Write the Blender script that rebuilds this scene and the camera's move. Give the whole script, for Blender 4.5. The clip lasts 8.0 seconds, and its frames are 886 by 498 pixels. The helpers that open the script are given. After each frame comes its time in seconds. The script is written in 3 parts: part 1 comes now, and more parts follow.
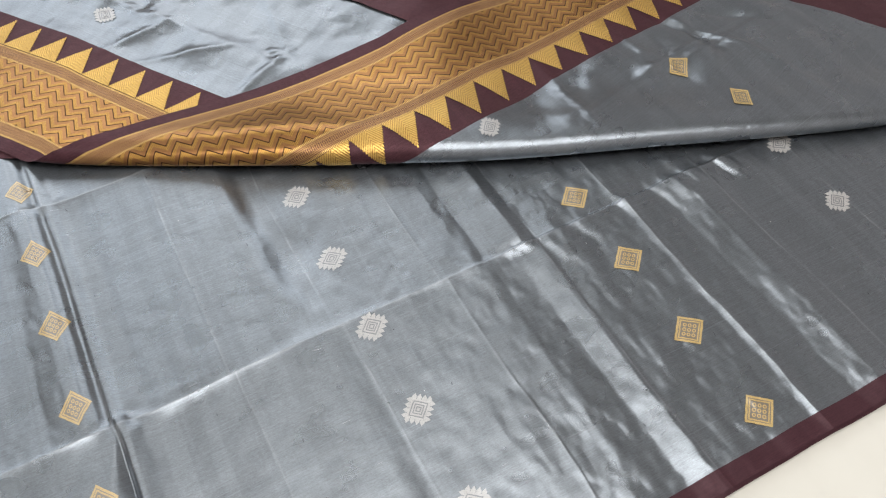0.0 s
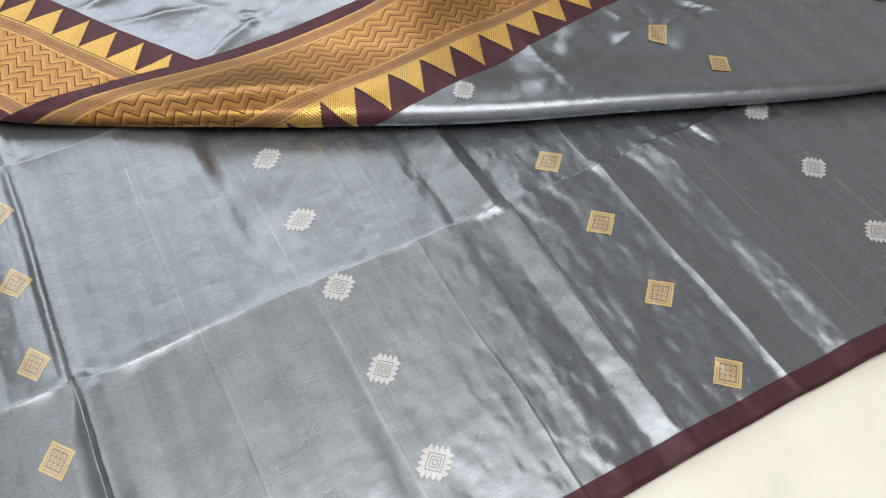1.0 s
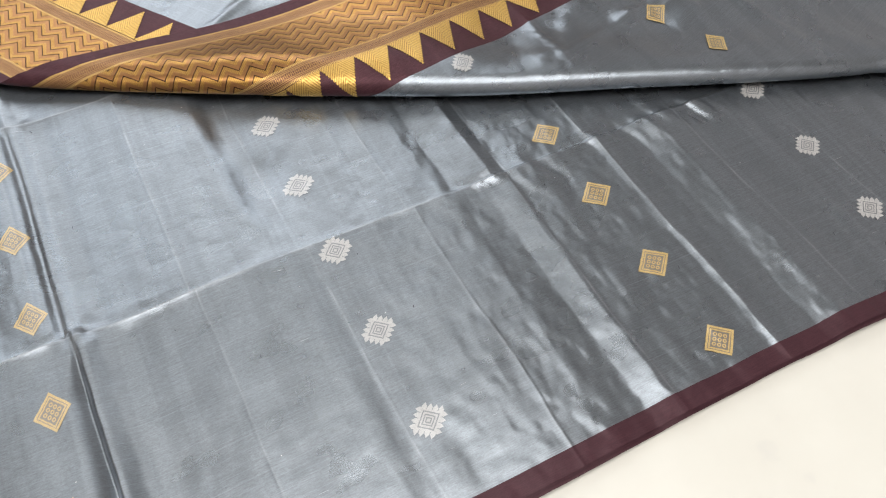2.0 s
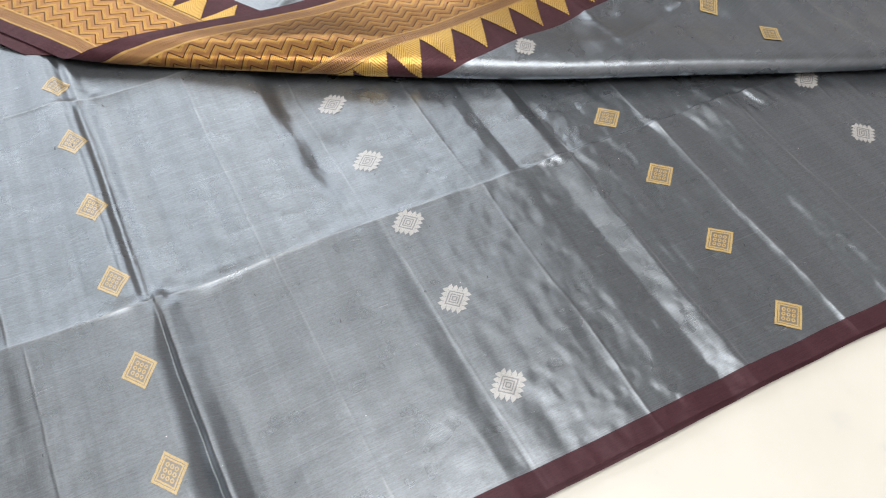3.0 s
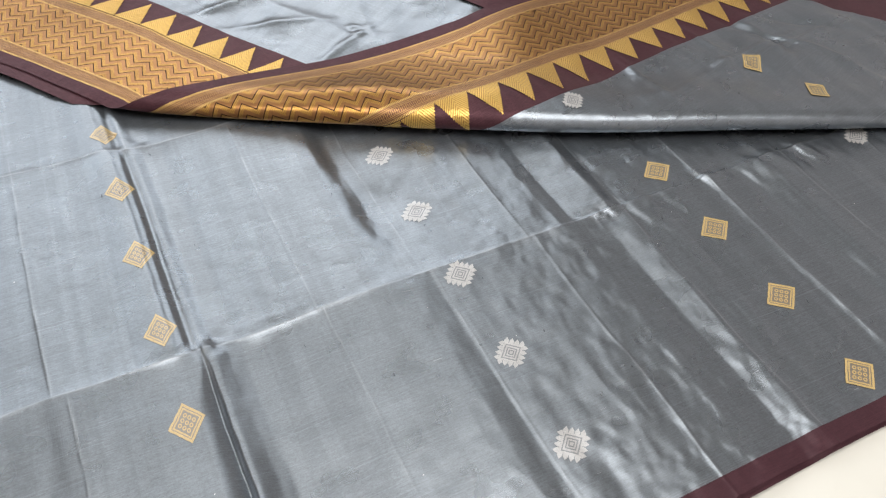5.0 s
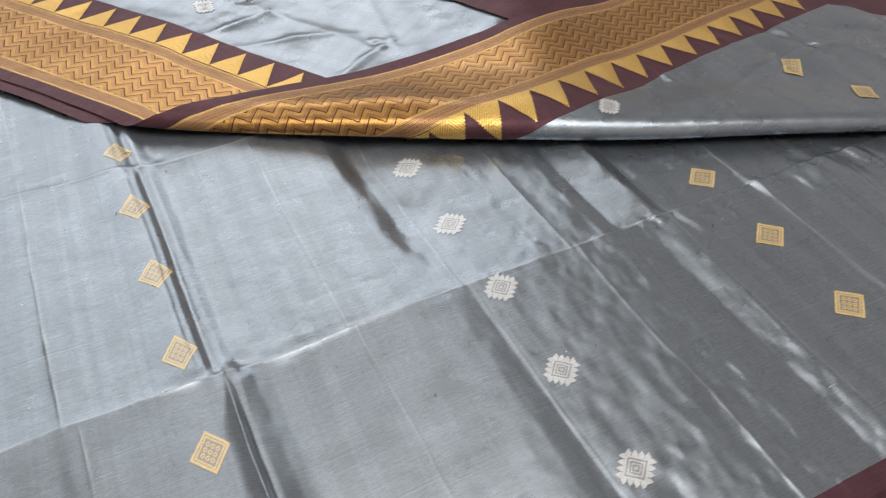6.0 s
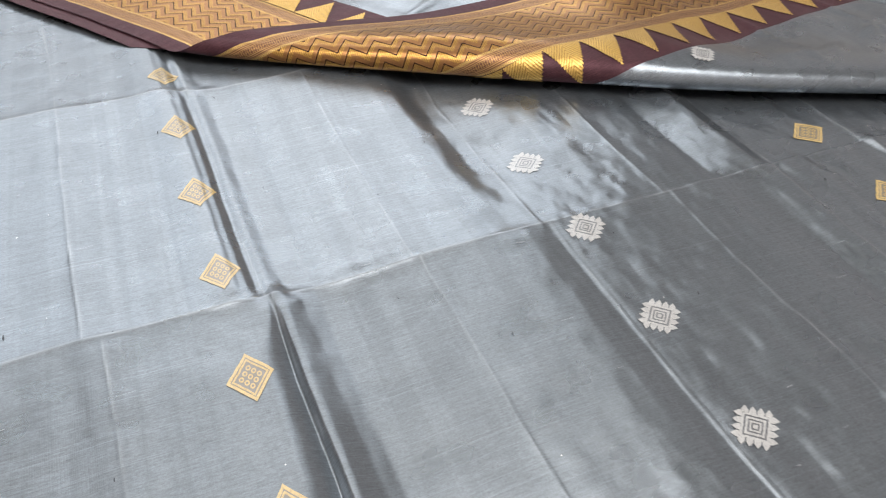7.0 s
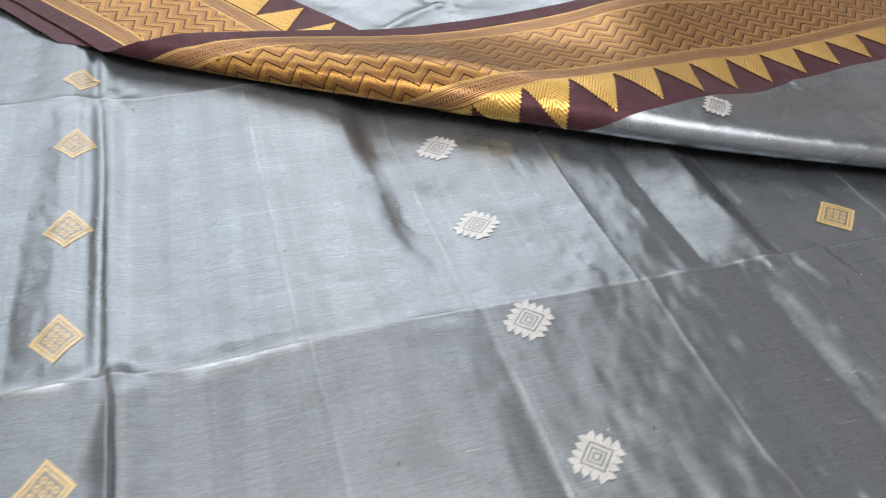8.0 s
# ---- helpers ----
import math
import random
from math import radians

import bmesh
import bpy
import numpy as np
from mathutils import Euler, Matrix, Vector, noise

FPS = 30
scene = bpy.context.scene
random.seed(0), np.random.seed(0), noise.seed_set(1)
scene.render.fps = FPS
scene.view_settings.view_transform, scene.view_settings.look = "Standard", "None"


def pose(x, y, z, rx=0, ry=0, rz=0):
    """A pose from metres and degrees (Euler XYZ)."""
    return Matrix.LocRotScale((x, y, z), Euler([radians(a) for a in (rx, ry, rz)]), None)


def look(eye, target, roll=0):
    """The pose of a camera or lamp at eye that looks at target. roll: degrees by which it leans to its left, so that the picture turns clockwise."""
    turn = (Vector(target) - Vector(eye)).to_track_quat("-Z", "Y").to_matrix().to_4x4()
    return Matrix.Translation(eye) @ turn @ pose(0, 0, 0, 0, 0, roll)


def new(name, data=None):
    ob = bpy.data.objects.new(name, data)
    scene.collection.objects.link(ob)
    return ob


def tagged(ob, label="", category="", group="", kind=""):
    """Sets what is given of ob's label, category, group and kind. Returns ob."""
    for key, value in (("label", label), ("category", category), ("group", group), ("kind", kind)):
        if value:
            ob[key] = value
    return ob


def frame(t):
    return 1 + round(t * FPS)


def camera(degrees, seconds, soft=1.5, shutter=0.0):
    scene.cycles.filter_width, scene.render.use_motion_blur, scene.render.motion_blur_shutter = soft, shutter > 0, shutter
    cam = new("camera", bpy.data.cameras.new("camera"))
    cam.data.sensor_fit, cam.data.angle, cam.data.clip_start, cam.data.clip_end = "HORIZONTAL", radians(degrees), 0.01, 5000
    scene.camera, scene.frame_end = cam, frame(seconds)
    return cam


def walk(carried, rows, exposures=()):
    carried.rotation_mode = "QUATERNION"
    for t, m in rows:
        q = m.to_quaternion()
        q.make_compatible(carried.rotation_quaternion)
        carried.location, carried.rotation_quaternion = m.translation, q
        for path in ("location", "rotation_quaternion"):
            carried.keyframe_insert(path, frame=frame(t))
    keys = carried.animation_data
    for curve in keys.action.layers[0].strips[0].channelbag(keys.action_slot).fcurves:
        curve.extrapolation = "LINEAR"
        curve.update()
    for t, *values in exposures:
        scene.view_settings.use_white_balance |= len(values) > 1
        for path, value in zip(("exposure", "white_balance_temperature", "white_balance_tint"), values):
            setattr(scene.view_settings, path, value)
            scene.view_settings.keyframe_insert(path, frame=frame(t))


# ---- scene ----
cam = camera(61.4, 8.0, soft=1.1, shutter=0.35)
PATH = [
    (0, (0.138, -0.335, 0.559), (0.711, 0.73, -1.033), 1.0),
    (0.5, (0.15, -0.347, 0.547), (0.723, 0.709, -1.052), 1.3),
    (1, (0.151, -0.36, 0.536), (0.728, 0.683, -1.07), 2.0),
    (1.2, (0.152, -0.369, 0.533), (0.732, 0.673, -1.072), 2.4),
    (2.3, (0.117, -0.384, 0.519), (0.712, 0.652, -1.084), 4.0),
    (2.5, (0.098, -0.382, 0.517), (0.697, 0.657, -1.083), 4.3),
    (3, (0.065, -0.387, 0.506), (0.675, 0.676, -1.074), 4.7),
    (3.5, (0.041, -0.393, 0.495), (0.665, 0.7, -1.059), 5.2),
    (4, (0.024, -0.389, 0.484), (0.655, 0.733, -1.046), 5.4),
    (4.5, (0.028, -0.381, 0.488), (0.665, 0.775, -1.015), 5.1),
    (4.7, (0.033, -0.375, 0.487), (0.672, 0.794, -1.005), 4.8),
    (5.8, (0.033, -0.35, 0.457), (0.683, 0.902, -0.96), 2.3),
    (6, (0.019, -0.345, 0.436), (0.672, 0.925, -0.964), 2.1),
    (6.5, (-0.001, -0.342, 0.384), (0.638, 0.976, -0.978), 1.9),
    (7, (-0.008, -0.331, 0.333), (0.603, 1.023, -1.007), 3.1),
    (7.5, (0.029, -0.284, 0.312), (0.584, 1.096, -1.025), 4.4),
    (8, (0.102, -0.257, 0.306), (0.598, 1.134, -1.044), 5.5),
]
walk(cam, [(t, look(eye, target, roll)) for t, eye, target, roll in PATH],
     exposures=[(0.0, -0.04), (0.4, 0.04), (1.0, 0.03), (2.5, 0.11), (4.5, 0.12), (6.4, 0.15), (7.0, 0.27), (7.5, 0.24), (8.0, 0.20)])

# ---- light: daylight from a wide window beyond the cloth, and a ceiling panel ----
world = bpy.data.worlds.new("sky")
scene.world = world
world.use_nodes = True
_nt = world.node_tree
_sky = _nt.nodes.new("ShaderNodeTexSky")
_sky.sky_type, _sky.sun_disc = "NISHITA", False
_sky.sun_elevation, _sky.sun_rotation = radians(45), radians(10)
_bg = _nt.nodes["Background"]
_bg.inputs["Strength"].default_value = 0.08
_nt.links.new(_sky.outputs["Color"], _bg.inputs["Color"])


def area(name, m, sx, sy, watts, colour):
    data = bpy.data.lights.new(name, "AREA")
    data.shape, data.size, data.size_y = "RECTANGLE", sx, sy
    data.energy, data.color = watts, colour
    ob = new(name, data)
    ob.matrix_world = m
    return ob


WINDOW_X, WINDOW_Z, WINDOW_W, WINDOW_H, WALL_Y = 0.32, 1.70, 3.24, 1.5, 2.4
area("window_light", look((WINDOW_X, WALL_Y - 0.02, WINDOW_Z), (WINDOW_X, 0, WINDOW_Z - 0.6)), WINDOW_W, WINDOW_H, 41, (0.952, 0.983, 0.995))
area("ceiling_panel_light", look((0.12, -0.6, 2.54), (0.12, -0.6, 0)), 2.4, 1.8, 76, (1.0, 0.975, 0.95))


# ---- materials ----
class Net:
    """A small helper to write node trees."""

    def __init__(self, name):
        self.mat = bpy.data.materials.new(name)
        self.mat.use_nodes = True
        self.tree = self.mat.node_tree
        self.bsdf = self.tree.nodes["Principled BSDF"]

    def put(self, socket, value):
        if hasattr(value, "is_linked"):
            self.tree.links.new(value, socket)
        else:
            socket.default_value = value

    def node(self, kind, out=0, props=(), **inputs):
        n = self.tree.nodes.new(kind)
        for key, value in props:
            setattr(n, key, value)
        for key, value in inputs.items():
            self.put(n.inputs[int(key[1:]) if key[0] == "i" and key[1:].isdigit() else key], value)
        return n.outputs[out]

    def math(self, op, a, b=0.0, c=0.0):
        return self.node("ShaderNodeMath", props=[("operation", op)], i0=a, i1=b, i2=c)

    def mix(self, fac, a, b):
        n = self.tree.nodes.new("ShaderNodeMix")
        n.data_type = "RGBA"
        for i, v in ((0, fac), (6, a), (7, b)):
            self.put(n.inputs[i], v)
        return n.outputs[2]

    def scaled(self, sx, sy, sz, source="Object"):
        v = self.node("ShaderNodeTexCoord", {"Object": 3, "UV": 2}[source])
        return self.node("ShaderNodeMapping", Vector=v, Scale=(sx, sy, sz))

    def noise(self, vec, scale, detail=3.0, rough=0.5):
        return self.node("ShaderNodeTexNoise", 0, Vector=vec, Scale=scale, Detail=detail, Roughness=rough)

    def ramp(self, value, lo, hi, a=0.0, b=1.0):
        n = self.tree.nodes.new("ShaderNodeMapRange")
        for i, v in enumerate((value, lo, hi, a, b)):
            self.put(n.inputs[i], v)
        return n.outputs[0]

    def bump(self, height, strength, distance):
        return self.node("ShaderNodeBump", Strength=strength, Distance=distance, Height=height)

    def set(self, **values):
        for key, value in values.items():
            self.put(self.bsdf.inputs[key.replace("_", " ")], value)
        return self.mat


def grey(v):
    return (v, v, v, 1)


def silk(name, colour, shade, metal=0.84, rough=0.285, source="Object", gloss=0.5):
    """Satin-like silk: weft streaks across, fine slubs, cloudy crush marks."""
    n = Net(name)
    streak = n.math("ADD", n.math("MULTIPLY", n.noise(n.scaled(16, 800, 16, source), 1.0, 3, 0.6), 0.3),
                    n.math("MULTIPLY", n.noise(n.scaled(180, 1300, 180, source), 1.0, 3, 0.65), 0.7))
    warp = n.noise(n.scaled(1500, 14, 14, source), 1.0, 2)
    cloud = n.noise(n.scaled(26, 34, 26, source), 1.0, 2, 0.55)
    broad = n.noise(n.scaled(5, 4, 5, source), 1.0, 3)
    weave = n.noise(n.scaled(700, 900, 700, source), 1.0, 3, 0.75)
    t = n.math("ADD", n.math("MULTIPLY", streak, 0.6), n.math("MULTIPLY", weave, 0.4))
    base = n.mix(n.ramp(t, 0.34, 0.66), tuple(c * 0.86 for c in shade[:3]) + (1,), tuple(c * 1.06 for c in colour[:3]) + (1,))
    # darker bands along the warp, painted shade of slight tilts; single pale weft threads
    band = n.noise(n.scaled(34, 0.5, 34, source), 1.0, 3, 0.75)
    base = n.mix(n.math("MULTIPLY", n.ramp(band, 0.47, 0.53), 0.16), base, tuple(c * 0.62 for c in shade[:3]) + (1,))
    pick = n.noise(n.scaled(5, 1150, 5, source), 1.0, 2, 0.6)
    base = n.mix(n.ramp(pick, 0.60, 0.78, 0.0, 0.30), base, tuple(min(1, c * 1.75) for c in colour[:3]) + (1,))
    base = n.mix(n.ramp(pick, 0.40, 0.26, 0.0, 0.26), base, tuple(c * 0.5 for c in shade[:3]) + (1,))
    # pale, duller lines paint the light caught on crease and fold crests
    glint = n.node("ShaderNodeAttribute", 2, props=[("attribute_name", "crease_glint")])
    base = n.mix(n.math("MULTIPLY", glint, 0.24), base, (0.62, 0.65, 0.67, 1))
    height = n.math("ADD", n.math("ADD", n.math("MULTIPLY", streak, 0.35), n.math("MULTIPLY", warp, 0.2)), n.math("MULTIPLY", weave, 0.16))
    fine = n.bump(height, 0.5, 0.0004)
    crush = n.noise(n.scaled(80, 62, 80, source), 1.0, 1.2, 0.5)
    relief = n.math("ADD", n.math("MULTIPLY", cloud, 0.8), n.math("MULTIPLY", crush, 0.5))
    soft = n.node("ShaderNodeBump", Strength=0.42, Distance=0.002, Height=relief, Normal=fine)
    if source == "UV":
        along = n.node("ShaderNodeTangent", props=[("direction_type", "UV_MAP")])
        n.bsdf.inputs["Anisotropic Rotation"].default_value = 0.25
    else:
        along = n.node("ShaderNodeCombineXYZ", X=0.0, Y=1.0, Z=0.0)
    r = n.math("ADD", n.ramp(cloud, 0.0, 1.0, rough - 0.07, rough + 0.08), n.ramp(broad, 0.0, 1.0, -0.05, 0.05))
    return n.set(Base_Color=base, Metallic=n.ramp(glint, 0.0, 1.0, metal, metal * 0.8), Roughness=r, Normal=soft, Anisotropic=0.72, Specular_IOR_Level=gloss, Tangent=along)


def zari(name, bright, dark, rough=0.36, metal=0.85, silk_share=0.0):
    """Metal thread: fine floats over the ground; silk_share tells how much of it the glossy silk filaments cross."""
    n = Net(name)
    a = n.noise(n.scaled(1100, 800, 800), 1.0, 3, 0.7)
    b = n.noise(n.scaled(60, 60, 60), 1.0, 4)
    base = n.mix(n.ramp(a, 0.36, 0.58), dark, bright)
    base = n.mix(n.math("MULTIPLY", n.ramp(b, 0.45, 0.75), 0.25), base, dark)
    if silk_share:
        cover = n.tree.nodes.new("ShaderNodeBsdfPrincipled")
        for key, value in (("Base Color", (0.27, 0.285, 0.305, 1)), ("Metallic", 0.8), ("Roughness", 0.3), ("Anisotropic", 0.7),
                           ("Tangent", n.node("ShaderNodeCombineXYZ", X=0.0, Y=1.0, Z=0.0))):
            n.put(cover.inputs[key], value)
        both = n.node("ShaderNodeMixShader", i0=silk_share, i1=n.bsdf.outputs[0], i2=cover.outputs[0])
        n.put(n.tree.nodes["Material Output"].inputs["Surface"], both)
    return n.set(Base_Color=base, Metallic=metal, Roughness=n.ramp(b, 0.3, 0.7, rough - 0.06, rough + 0.1), Normal=n.bump(a, 0.5, 0.0004))


GREY = (0.243, 0.272, 0.297, 1)
GREY_SHADE = (0.178, 0.193, 0.215, 1)
PLUM_SHADE = (0.042, 0.016, 0.021, 1)

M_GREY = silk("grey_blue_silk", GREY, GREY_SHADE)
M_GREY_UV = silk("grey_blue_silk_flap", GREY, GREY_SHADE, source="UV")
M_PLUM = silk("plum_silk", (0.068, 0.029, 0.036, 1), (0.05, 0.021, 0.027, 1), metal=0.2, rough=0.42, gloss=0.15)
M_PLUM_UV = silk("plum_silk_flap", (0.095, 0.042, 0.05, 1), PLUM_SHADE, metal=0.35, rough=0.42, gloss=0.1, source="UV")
M_BUTTA_GOLD = zari("gold_thread", (0.90, 0.62, 0.18, 1), (0.66, 0.43, 0.11, 1), 0.46, 0.2, 0.5)
M_BUTTA_SILVER = zari("silver_thread", (0.71, 0.69, 0.66, 1), (0.50, 0.49, 0.475, 1), 0.46, 0.2, 0.5)

M_BINDING = {"gold": zari("gold_binding", (0.30, 0.21, 0.11, 1), (0.2, 0.15, 0.1, 1), 0.5, 0.4, 0.68), "silver": zari("silver_binding", (0.24, 0.235, 0.235, 1), (0.15, 0.145, 0.15, 1), 0.5, 0.4, 0.68)}

PLUM_W, BAND1_W, ZIG_W, BAND2_W, TIP_W, GREY_W = 0.016, 0.034, 0.112, 0.130, 0.171, 0.177
TRI = 0.038


def zigzag_zari():
    """Gold brocade: ribbed gold and smooth copper stripes in a zigzag along the border, parted by dark lines; u runs along it, v from the selvage."""
    n = Net("zigzag_zari")
    sep = n.tree.nodes.new("ShaderNodeSeparateXYZ")
    n.put(sep.inputs[0], n.node("ShaderNodeTexCoord", 2))
    u, v = sep.outputs[0], sep.outputs[1]
    # the weave steps thread by thread
    us = n.math("SNAP", u, 0.0006)
    w = n.math("SUBTRACT", v, n.math("PINGPONG", us, 0.0115))
    cell = n.math("FRACT", n.math("DIVIDE", w, 0.0117))
    line = n.math("LESS_THAN", cell, 0.115)
    copper = n.math("GREATER_THAN", cell, 0.56)
    rib = n.ramp(n.math("SINE", n.math("MULTIPLY", u, 2 * math.pi / 0.0017)), -0.75, -0.1)
    thread = n.noise(n.scaled(400, 1600, 1, "UV"), 1.0, 2)
    patch = n.noise(n.scaled(45, 45, 1, "UV"), 1.0, 4)
    bright = n.mix(n.ramp(thread, 0.25, 0.7), (0.29, 0.148, 0.037, 1), (0.57, 0.33, 0.08, 1))
    bright = n.mix(n.ramp(rib, 0, 1, 0.75, 0.0), bright, (0.14, 0.06, 0.025, 1))
    dull = n.mix(n.ramp(thread, 0.25, 0.7), (0.20, 0.09, 0.034, 1), (0.33, 0.165, 0.062, 1))
    base = n.mix(copper, bright, dull)
    base = n.mix(n.math("MULTIPLY", n.ramp(patch, 0.45, 0.75), 0.25), base, (0.2, 0.09, 0.03, 1))
    base = n.mix(line, base, (0.02, 0.008, 0.008, 1))
    h = n.math("SUBTRACT", n.math("ADD", n.math("MULTIPLY", rib, n.ramp(copper, 0, 1, 0.4, 0.05)), 0.5), n.math("ADD", n.math("MULTIPLY", line, 0.7), n.math("MULTIPLY", copper, 0.2)))
    return n.set(Base_Color=base, Metallic=n.ramp(line, 0, 1, 0.85, 0.1), Specular_IOR_Level=n.ramp(line, 0, 1, 0.5, 0.05), Roughness=n.ramp(patch, 0.3, 0.7, 0.27, 0.40), Normal=n.bump(h, 0.6, 0.0006))


def striped_zari(name, w0, w1):
    """A narrow gold band over plum: ribbed edges, fine lines along it and a small key pattern in the middle."""
    n = Net(name)
    sep = n.tree.nodes.new("ShaderNodeSeparateXYZ")
    n.put(sep.inputs[0], n.node("ShaderNodeTexCoord", 2))
    u, v = sep.outputs[0], sep.outputs[1]
    t = n.ramp(v, w0, w1)
    off = n.math("ABSOLUTE", n.math("SUBTRACT", t, 0.5))
    edge = n.math("GREATER_THAN", off, 0.39)
    rib = n.math("GREATER_THAN", n.math("SINE", n.math("MULTIPLY", u, 2 * math.pi / 0.0017)), -0.4)
    lines = n.ramp(n.math("SINE", n.math("MULTIPLY", off, 2 * math.pi / 0.085)), -0.5, 0.3)
    # the key: a square wave, and its return half a step on
    x = n.math("FRACT", n.math("DIVIDE", u, 0.0042))
    high = n.math("GREATER_THAN", x, 0.5)
    level = n.math("SUBTRACT", n.math("MULTIPLY", high, 0.16), 0.08)
    flat = n.math("LESS_THAN", n.math("ABSOLUTE", n.math("SUBTRACT", n.math("SUBTRACT", t, 0.5), level)), 0.032)
    rise = n.math("LESS_THAN", n.math("ABSOLUTE", n.math("SUBTRACT", n.math("FRACT", n.math("MULTIPLY", x, 2.0)), 0.5)), 0.22)
    key = n.math("SUBTRACT", 1.0, n.math("MAXIMUM", flat, rise))
    middle = n.math("LESS_THAN", off, 0.15)
    k = n.tree.nodes.new("ShaderNodeMix")
    for i, value in ((0, middle), (2, lines), (3, key)):
        n.put(k.inputs[i], value)
    k2 = n.tree.nodes.new("ShaderNodeMix")
    for i, value in ((0, edge), (2, k.outputs[0]), (3, rib)):
        n.put(k2.inputs[i], value)
    k = k2.outputs[0]
    patch = n.noise(n.scaled(50, 200, 1, "UV"), 1.0, 4)
    gold = n.mix(edge, n.mix(patch, (0.46, 0.27, 0.1, 1), (0.32, 0.17, 0.07, 1)), (0.62, 0.40, 0.13, 1))
    base = n.mix(k, (0.13, 0.058, 0.035, 1), gold)
    return n.set(Base_Color=base, Metallic=0.75, Roughness=n.ramp(patch, 0.3, 0.7, 0.36, 0.5), Normal=n.bump(k, 0.5, 0.0005))


def floor_material():
    n = Net("white_marble_floor")
    b = n.noise(n.scaled(3, 3, 3), 1.0, 5, 0.6)
    s = n.noise(n.scaled(24, 24, 24), 1.0, 3)
    base = n.mix(n.ramp(b, 0.4, 0.7), (0.63, 0.62, 0.565, 1), (0.56, 0.545, 0.49, 1))
    base = n.mix(n.math("MULTIPLY", n.ramp(s, 0.66, 0.76), 0.35), base, (0.5, 0.49, 0.47, 1))
    return n.set(Base_Color=base, Roughness=n.ramp(b, 0.3, 0.7, 0.35, 0.5))


def plaster(name, colour):
    n = Net(name)
    b = n.noise(n.scaled(40, 40, 40), 1.0, 4)
    c = n.noise(n.scaled(2, 2, 2), 1.0, 3)
    return n.set(Base_Color=n.mix(c, colour, tuple(x * 0.9 for x in colour[:3]) + (1,)), Roughness=0.9, Normal=n.bump(b, 0.2, 0.002))


M_ZIG = zigzag_zari()
M_BAND_LOW = striped_zari("striped_zari", PLUM_W, BAND1_W)
M_BAND_HIGH = striped_zari("striped_zari_inner", ZIG_W, BAND2_W)
M_FLOOR = floor_material()
M_WALL = plaster("wall_plaster", (0.50, 0.465, 0.46, 1))
M_CEIL = plaster("ceiling_plaster", (0.75, 0.74, 0.72, 1))
M_FRAME = Net("white_painted_wood").set(Base_Color=(0.75, 0.74, 0.72, 1), Roughness=0.4)


# ---- mesh helpers ----
def mesh_object(name, verts, faces, material, parent=None, uvs=None, smooth=True):
    me = bpy.data.meshes.new(name)
    me.from_pydata([tuple(v) for v in verts], [], faces)
    if uvs is not None:
        layer = me.uv_layers.new(name="uv")
        loops = np.empty(len(me.loops), dtype=np.int32)
        me.loops.foreach_get("vertex_index", loops)
        layer.data.foreach_set("uv", np.asarray(uvs, dtype=np.float32)[loops].ravel())
    me.materials.append(material)
    if smooth:
        me.polygons.foreach_set("use_smooth", np.ones(len(me.polygons), dtype=bool))
    me.update()
    ob = new(name, me)
    ob.parent = parent
    return ob


def grid_faces(rows, cols):
    i = np.arange((rows - 1) * cols).reshape(rows - 1, cols)[:, :-1].ravel()
    return np.stack([i, i + 1, i + cols + 1, i + cols], 1).tolist()


def box(bm, lo, hi):
    c = [(a + b) / 2 for a, b in zip(lo, hi)]
    s = [b - a for a, b in zip(lo, hi)]
    return bmesh.ops.create_cube(bm, size=1, matrix=Matrix.Translation(c) @ Matrix.Diagonal((*s, 1)))


def boxes(name, items, material, parent=None, bevel=0.0):
    bm = bmesh.new()
    for lo, hi in items:
        box(bm, lo, hi)
    if bevel:
        bmesh.ops.bevel(bm, geom=bm.edges[:], offset=bevel, segments=2, affect="EDGES")
    me = bpy.data.meshes.new(name)
    bm.to_mesh(me)
    bm.free()
    me.materials.append(material)
    ob = new(name, me)
    ob.parent = parent
    return ob


def lattice(seed, size=96):
    return np.random.RandomState(seed).rand(size, size) * 2 - 1


def value_noise(x, y, seed):
    """Smooth noise, one bump a unit, -1 to 1."""
    t = lattice(seed)
    n = t.shape[0]
    xi, yi = np.floor(x).astype(int), np.floor(y).astype(int)
    fx, fy = x - xi, y - yi
    fx, fy = fx * fx * fx * (fx * (fx * 6 - 15) + 10), fy * fy * fy * (fy * (fy * 6 - 15) + 10)
    a, b = t[xi % n, yi % n], t[(xi + 1) % n, yi % n]
    c, d = t[xi % n, (yi + 1) % n], t[(xi + 1) % n, (yi + 1) % n]
    return (a * (1 - fx) + b * fx) * (1 - fy) + (c * (1 - fx) + d * fx) * fy


